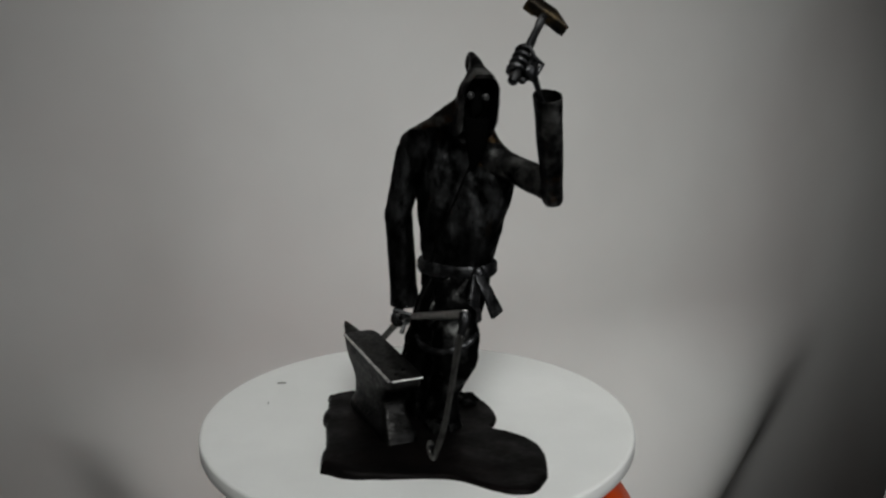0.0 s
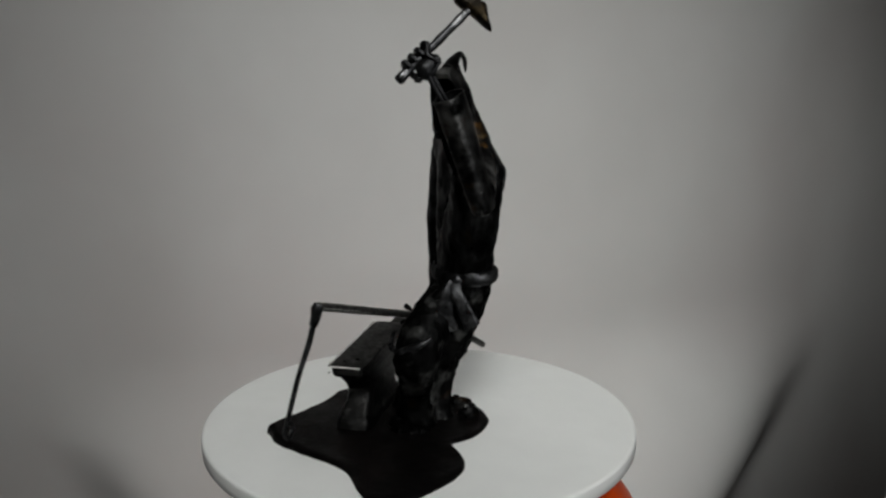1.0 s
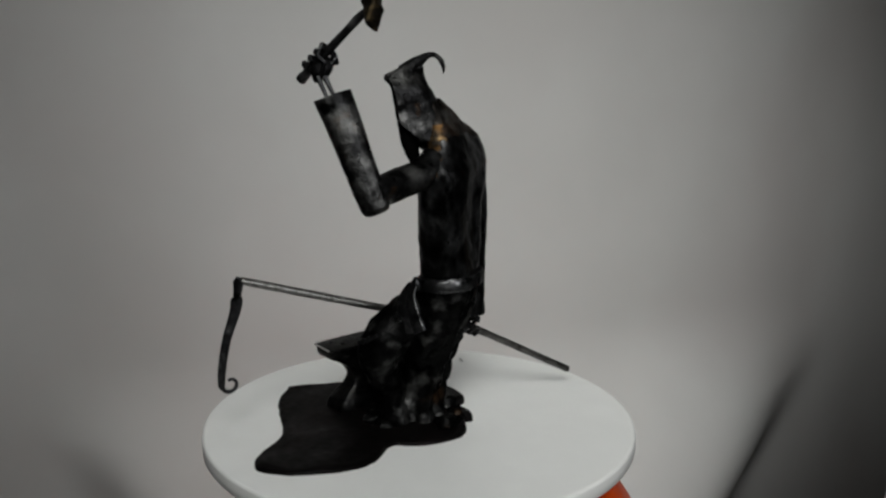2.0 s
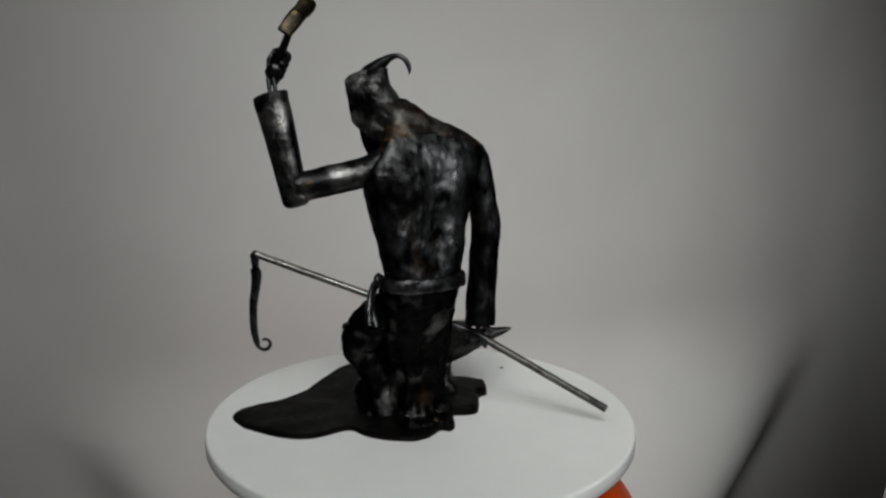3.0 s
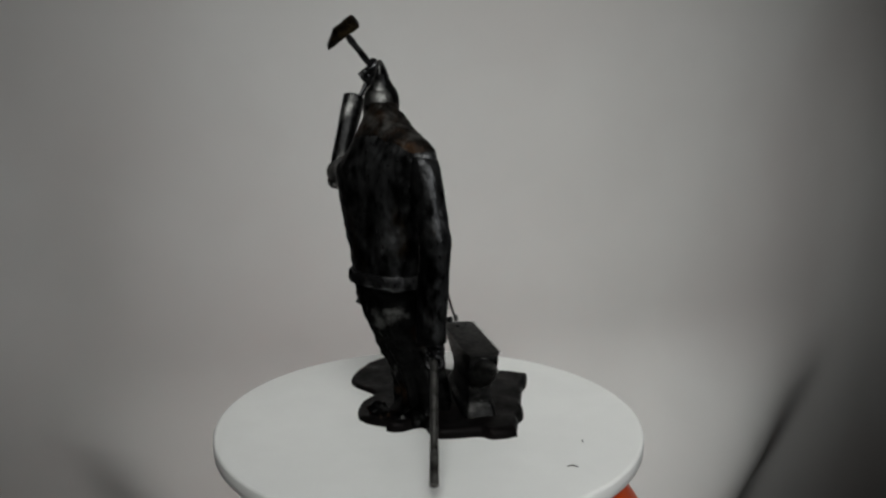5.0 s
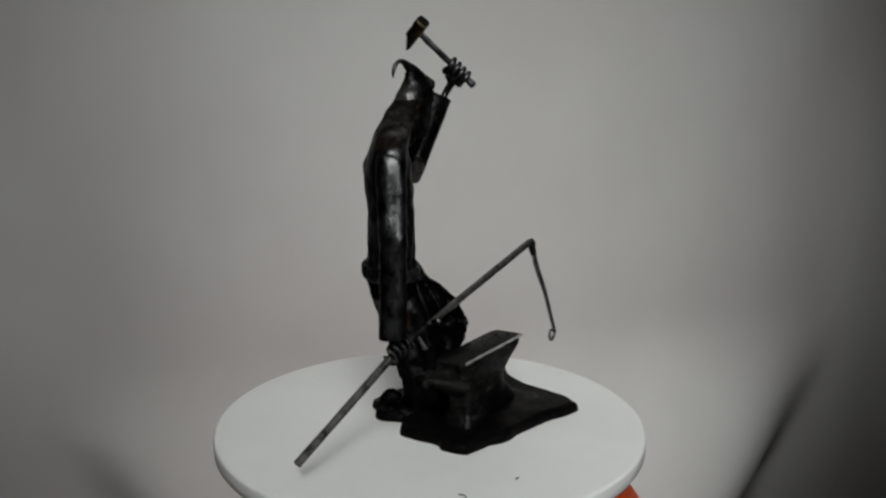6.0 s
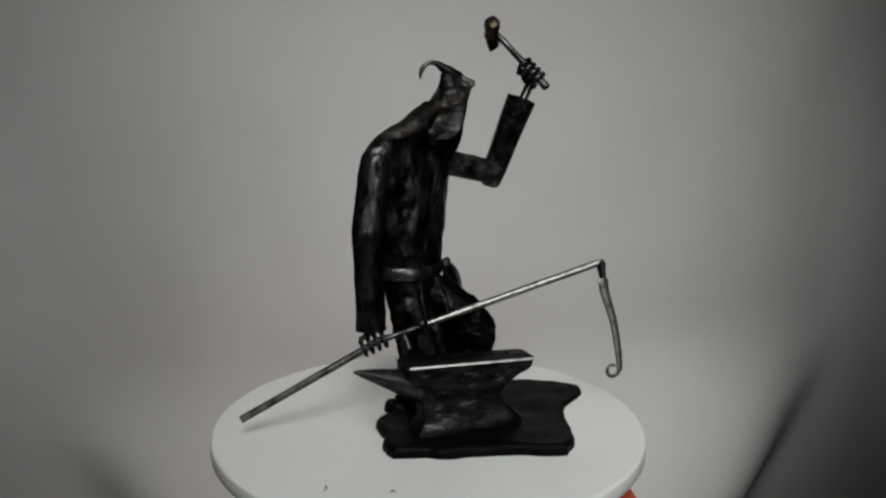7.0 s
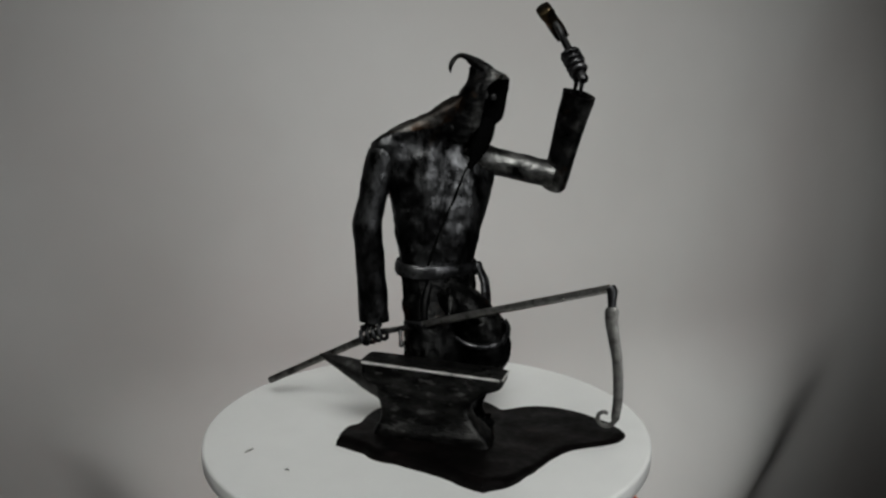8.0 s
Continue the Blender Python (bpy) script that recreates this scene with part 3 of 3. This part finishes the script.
        pipe(grip, curl, [0.0023, 0.0019, 0.0018, 0.0023, 0.0018, 0.0017, 0.0020, 0.0015, 0.0011], 8)
    thumb = [wrist, wrist + axis * 0.008 - turn * 0.004, butt + axis * 0.020 + out * 0.0035 - turn * 0.0055, butt + axis * 0.026 - out * 0.002 - turn * 0.0050]
    pipe(grip, thumb, [0.0018, 0.0014, 0.0017, 0.0010], 8)
    lump(grip, butt + axis * 0.0165 + out * 0.0072 - turn * 0.0005, (0.0042, 0.0062, 0.0058), 8, 5, 0.4)
    # the fist round the scythe's shaft
    axis = Vector((-0.66, 0.65, 0.37)).normalized()
    mid, wrist = V(-0.0300, -0.0248, 0.0600), V(-0.0297, -0.0280, 0.0685)
    out = (wrist - (mid + axis * (wrist - mid).dot(axis))).normalized()
    turn = axis.cross(out)
    for k in (-1, 1):
        pipe(grip, [V(-0.0297 + 0.003 * k, -0.028, 0.078), wrist + X * 0.002 * k], [0.0015, 0.0018], 8)
    for k in range(4):
        c = mid + axis * (-0.0085 + 0.0050 * k)
        knuckle = c + out * 0.0060 + turn * 0.0025
        pipe(grip, [wrist, wrist.lerp(knuckle, 0.5), knuckle], [0.0024, 0.0016, 0.0020], 8)
        curl = []
        for j in range(9):
            a = radians(20 + 33 * j)
            curl.append(c + (out * math.cos(a) + turn * math.sin(a)) * 0.0053)
        pipe(grip, curl, [0.0019, 0.0016, 0.0015, 0.0019, 0.0015, 0.0014, 0.0017, 0.0013, 0.0010], 8)
    joined(bm, grip, 3)
    return part("figure", bm, [ROBE, SHADE_BLACK, EYE, STEEL, SKIRT, YOKE, HOOD, RUST], sculpture, "hooded robed figure of dark hammered steel with an arm raised", 55)


def joined(bm, other, mat=None):
    """Adds one bmesh to another."""
    if mat is not None:
        for f in other.faces:
            f.material_index = mat
    bmesh.ops.recalc_face_normals(other, faces=other.faces)
    me = bpy.data.meshes.new("piece")
    other.to_mesh(me)
    other.free()
    bm.from_mesh(me)
    bpy.data.meshes.remove(me)


make_figure()


def make_hammer():
    thing = new("hammer")
    thing.parent = sculpture
    tagged(thing, "small forged hammer lifted in the bony grip")
    bm = bmesh.new()
    butt, head = V(0.0887, 0.043, 0.2316), V(0.0883, 0.0030, 0.2685)
    pts = [butt.lerp(head, s) for s in (0, 0.02, 0.08, 0.16, *np.linspace(0.24, 1.0, 9))] + [V(0.0886, -0.0028, 0.2712)]
    pipe(bm, pts, [0.0022, 0.0030, 0.0030, 0.0025, *(0.0024 + 0.0002 * math.sin(2.1 * i) for i in range(9)), 0.0026], 12)
    dent(bm, 0.0004, 0.004)
    part("handle", bm, STEEL, thing)
    a, b = V(0.0782, 0.0028, 0.2788), V(0.0990, -0.0092, 0.2628)
    way = (b - a).normalized()
    up = (head - butt).normalized()
    up = (up - way * up.dot(way)).normalized()
    side = way.cross(up)
    rings = []
    for s, wide, high, drop in ((0, 0.0040, 0.0040, 0), (0.03, 0.0050, 0.0050, 0), (0.24, 0.0052, 0.0052, 0), (0.32, 0.0044, 0.0046, 0), (0.60, 0.0048, 0.0050, 0), (0.68, 0.0048, 0.0040, -0.0010), (0.86, 0.0047, 0.0025, -0.0026), (1.0, 0.0044, 0.0010, -0.0036)):
        rings.append(oval(a.lerp(b, s) + up * drop, side, up, wide, high, 20, 3.2))
    bm = bmesh.new()
    skin(bm, rings)
    dent(bm, 0.0003, 0.004)
    part("head", bm, BRASSY, thing, "brownish hammer head with a wedge-shaped peen")


make_hammer()


def make_scythe():
    thing = new("scythe")
    thing.parent = sculpture
    tagged(thing, "long thin scythe held low across the anvil")
    low, bend, top = V(-0.0925, -0.0878, 0.0133), V(-0.0285, -0.0238, 0.0608), V(0.0853, 0.0890, 0.1092)
    pts = [low.lerp(bend, s) for s in (0, 0.004, 0.3, 0.6, 0.9)] + [bend + Vector((0, 0, 0.0003))] + [bend.lerp(top, s) for s in (0.08, 0.3, 0.5, 0.7, 0.9, 0.985, 1.0)]
    pts = [Vector(p) for p in dense(pts, 60)]
    bm = bmesh.new()
    pipe(bm, pts, [0.0026 - 0.0008 * max(0, 1 - abs(i - 30) / 5) for i in range(60)], 14)
    dent(bm, 0.0002, 0.01)
    # grey low down, black around the grip, palest above it
    for f in bm.faces:
        height = f.calc_center_median().z
        f.material_index = 1 if 0.058 < height < 0.0705 else 2 if height > 0.0705 else 0
    part("shaft", bm, [SHAFT, STEEL, SHAFT_PALE], thing, "long bent steel shaft, black by the grip and paler above")
    curl = Vector((0.80, -0.60, 0)).normalized()
    neck = [V(0.0853, 0.0890, 0.1098), V(0.0860, 0.0905, 0.1080), V(0.0856, 0.0912, 0.1030), V(0.0848, 0.0925, 0.0985)]
    bm = bmesh.new()
    pipe(bm, neck, [0.0032, 0.0034, 0.0028, 0.0024], 12)
    part("socket", bm, STEEL, thing)
    rows = dense([(0.0850, 0.0922, 0.0995, 0.0018), (0.0846, 0.0930, 0.0965, 0.0040), (0.0838, 0.0950, 0.0880, 0.0037), (0.0842, 0.1018, 0.0690, 0.0031), (0.0826, 0.1072, 0.0480, 0.0029), (0.0796, 0.1100, 0.0355, 0.0024)], 30)
    pts, radii = [V(*r[:3]) for r in rows], [r[3] for r in rows]
    hub = pts[-1] + curl * 0.0060
    for j in range(1, 16):
        a = radians(20 * j)
        r = 0.0060 - 0.00020 * j
        pts.append(hub - curl * math.cos(a) * r - Z * math.sin(a) * r)
        radii.append(0.0026 - 0.00006 * j)
    wide = curl
    rings = []
    for i, p in enumerate(pts):
        way = (pts[min(i + 1, len(pts) - 1)] - pts[max(i - 1, 0)]).normalized()
        flat = way.cross(curl.cross(Z)).normalized()
        rings.append(oval(p, flat, curl.cross(Z), max(0.0004, radii[i]) * (0.6 if i >= 30 else 1), 0.0011, 14, 2.0))
    bm = bmesh.new()
    skin(bm, rings)
    dent(bm, 0.00012, 0.006)
    for f in bm.faces:
        f.normal_update()
    bmesh.ops.recalc_face_normals(bm, faces=bm.faces)
    # one flat of the blade is coloured as lit, the other as shaded
    for f in bm.faces:
        f.material_index = 0 if f.normal.dot(Vector((0.842, 0.539, 0))) > 0 else 1
    part("blade", bm, [BLADE, STEEL], thing, "narrow drooping blade that ends in a curl")
    bm = bmesh.new()
    pipe(bm, [V(-0.004, 0.0005, 0.0715), V(-0.011, 0.0025, 0.0735), V(-0.0172, 0.0043, 0.0749), V(-0.0180, 0.0045, 0.0750)], [0.0016, 0.0014, 0.0021, 0.0008], 10)
    part("grip_peg", bm, STEEL, thing)
    bm = bmesh.new()
    pipe(bm, [V(-0.016, -0.0115, 0.0665), V(-0.0165, -0.0080, 0.0610), V(-0.0170, -0.0050, 0.0560), V(-0.0172, -0.0045, 0.0550)], [0.0016, 0.0013, 0.0020, 0.0008], 10)
    part("grip_peg", bm, STEEL, thing)


make_scythe()


def make_anvil():
    thing = new("anvil")
    thing.parent = sculpture
    tagged(thing, "small steel anvil with a horn and worn bright edges")
    heel = V(0.0290, 0.0605, 0)
    along, out = Vector((0.814, -0.581, 0)), Vector((0.581, 0.814, 0))

    def at(s, n, z):
        return heel + along * s + out * n + Z * z

    def block(bm, rows, power=7.0, tilt=0.0):
        rings = []
        for z, s0, s1, hw in rows:
            ring = oval(at((s0 + s1) / 2, 0, z), along, out, (s1 - s0) / 2, hw, 48, power)
            for p in ring:
                p.z += tilt * (p - heel).dot(along) * (z / 0.052) ** 3
            rings.append(ring)
        skin(bm, rings)

    bm = bmesh.new()
    block(bm, [tuple(r) for r in dense([(0.0060, 0.006, 0.084, 0.0125), (0.0115, 0.008, 0.082, 0.0120), (0.0160, 0.013, 0.079, 0.0100), (0.0210, 0.018, 0.079, 0.0090), (0.0280, 0.021, 0.080, 0.0088), (0.0345, 0.017, 0.085, 0.0098), (0.0405, 0.009, 0.089, 0.0107), (0.0440, 0.0010, 0.0912, 0.0112), (0.0475, -0.0014, 0.0914, 0.0115), (0.0512, -0.0016, 0.0914, 0.0116)], 30)], 7.0, 0.042)
    dent(bm, 0.0006, 0.009)
    part("body", bm, ANVIL, thing)
    bm = bmesh.new()
    block(bm, [(0.0500, -0.0010, 0.0908, 0.0110), (0.0508, -0.0019, 0.0916, 0.0118), (0.0517, -0.0019, 0.0916, 0.0118), (0.0521, -0.0012, 0.0909, 0.0111)], 9.0, 0.042)
    dent(bm, 0.0002, 0.008)
    part("face", bm, FACE, thing, "flat face with bright worn edges")
    bm = bmesh.new()
    rings = []
    for s, hw, hh, z in dense([(0.080, 0.0100, 0.0120, 0.0395), (0.092, 0.0088, 0.0090, 0.0430), (0.102, 0.0068, 0.0064, 0.0468), (0.112, 0.0043, 0.0040, 0.0503), (0.120, 0.0020, 0.0019, 0.0528), (0.1232, 0.0007, 0.0007, 0.0538)], 22):
        rings.append(oval(at(s, 0, z), out, Z, hw, hh, 24))
    skin(bm, rings)
    dent(bm, 0.0003, 0.006)
    part("horn", bm, FACE, thing, "tapered horn with worn bright spots")
    # bright worn edge lines of the face
    bm = bmesh.new()
    pipe(bm, [at(s, 0.0116, 0.0517 + 0.042 * s) for s in np.linspace(0.0, 0.0895, 16)], [0.0009 + 0.0002 * math.sin(2.3 * i) for i in range(16)], 8)
    part("worn_edge", bm, BRIGHT, thing, "bright worn edge")
    bm = bmesh.new()
    pipe(bm, [at(-0.0017, n, 0.0517) for n in (-0.0100, -0.003, 0.003, 0.0100)], [0.0006] * 4, 8)
    part("worn_edge", bm, BRIGHT, thing, "bright worn edge")
    # two raised black discs paint the dark of openings that are not cut
    for s, n, r in ((0.013, -0.003, 0.0014), (0.008, 0.004, 0.0009)):
        bm = bmesh.new()
        z = 0.0521 + 0.042 * s
        pipe(bm, [at(s, n, z - 0.002), at(s, n, z + 0.0003), at(s, n, z + 0.00035)], [r, r, r * 0.5], 16)
        part("hole_disc", bm, SHADE_BLACK, thing, "small black disc painted as a dark opening")


make_anvil()


# ---- crumbs on the platter ----
def make_crumb(u, v, length, turn, bow):
    bm = bmesh.new()
    c, d = V(u, v, 0.0006), Vector((math.cos(turn), math.sin(turn), 0))
    n = Vector((-d.y, d.x, 0))
    pts = [c + d * length * (s - 0.5) + n * bow * math.sin(math.pi * s) + Z * 0.0006 * math.sin(math.pi * s) for s in np.linspace(0, 1, 7)]
    pipe(bm, pts, [0.0002, 0.0004, 0.0003, 0.0005, 0.0003, 0.0004, 0.0001], 6)
    return tagged(part("steel_crumb", bm, CRUMB), "tiny dark curl of steel lying on the platter", "crumb", "crumbs on the platter")


crumbs = [make_crumb(-0.1215, 0.0055, 0.007, 0.6, 0.001), make_crumb(-0.1035, 0.0415, 0.003, 2.2, 0.0004)]


def motions():
    times = [0.25 * i for i in range(33)]
    for thing in (sculpture, *crumbs):
        walk(thing, [(t, pose(0, 0, 0, 0, 0, 148 - SPIN * t)) for t in times])
    walk(platter, [(t, pose(0, 0, 0, 0, 0, -SPIN * t)) for t in times])


motions()
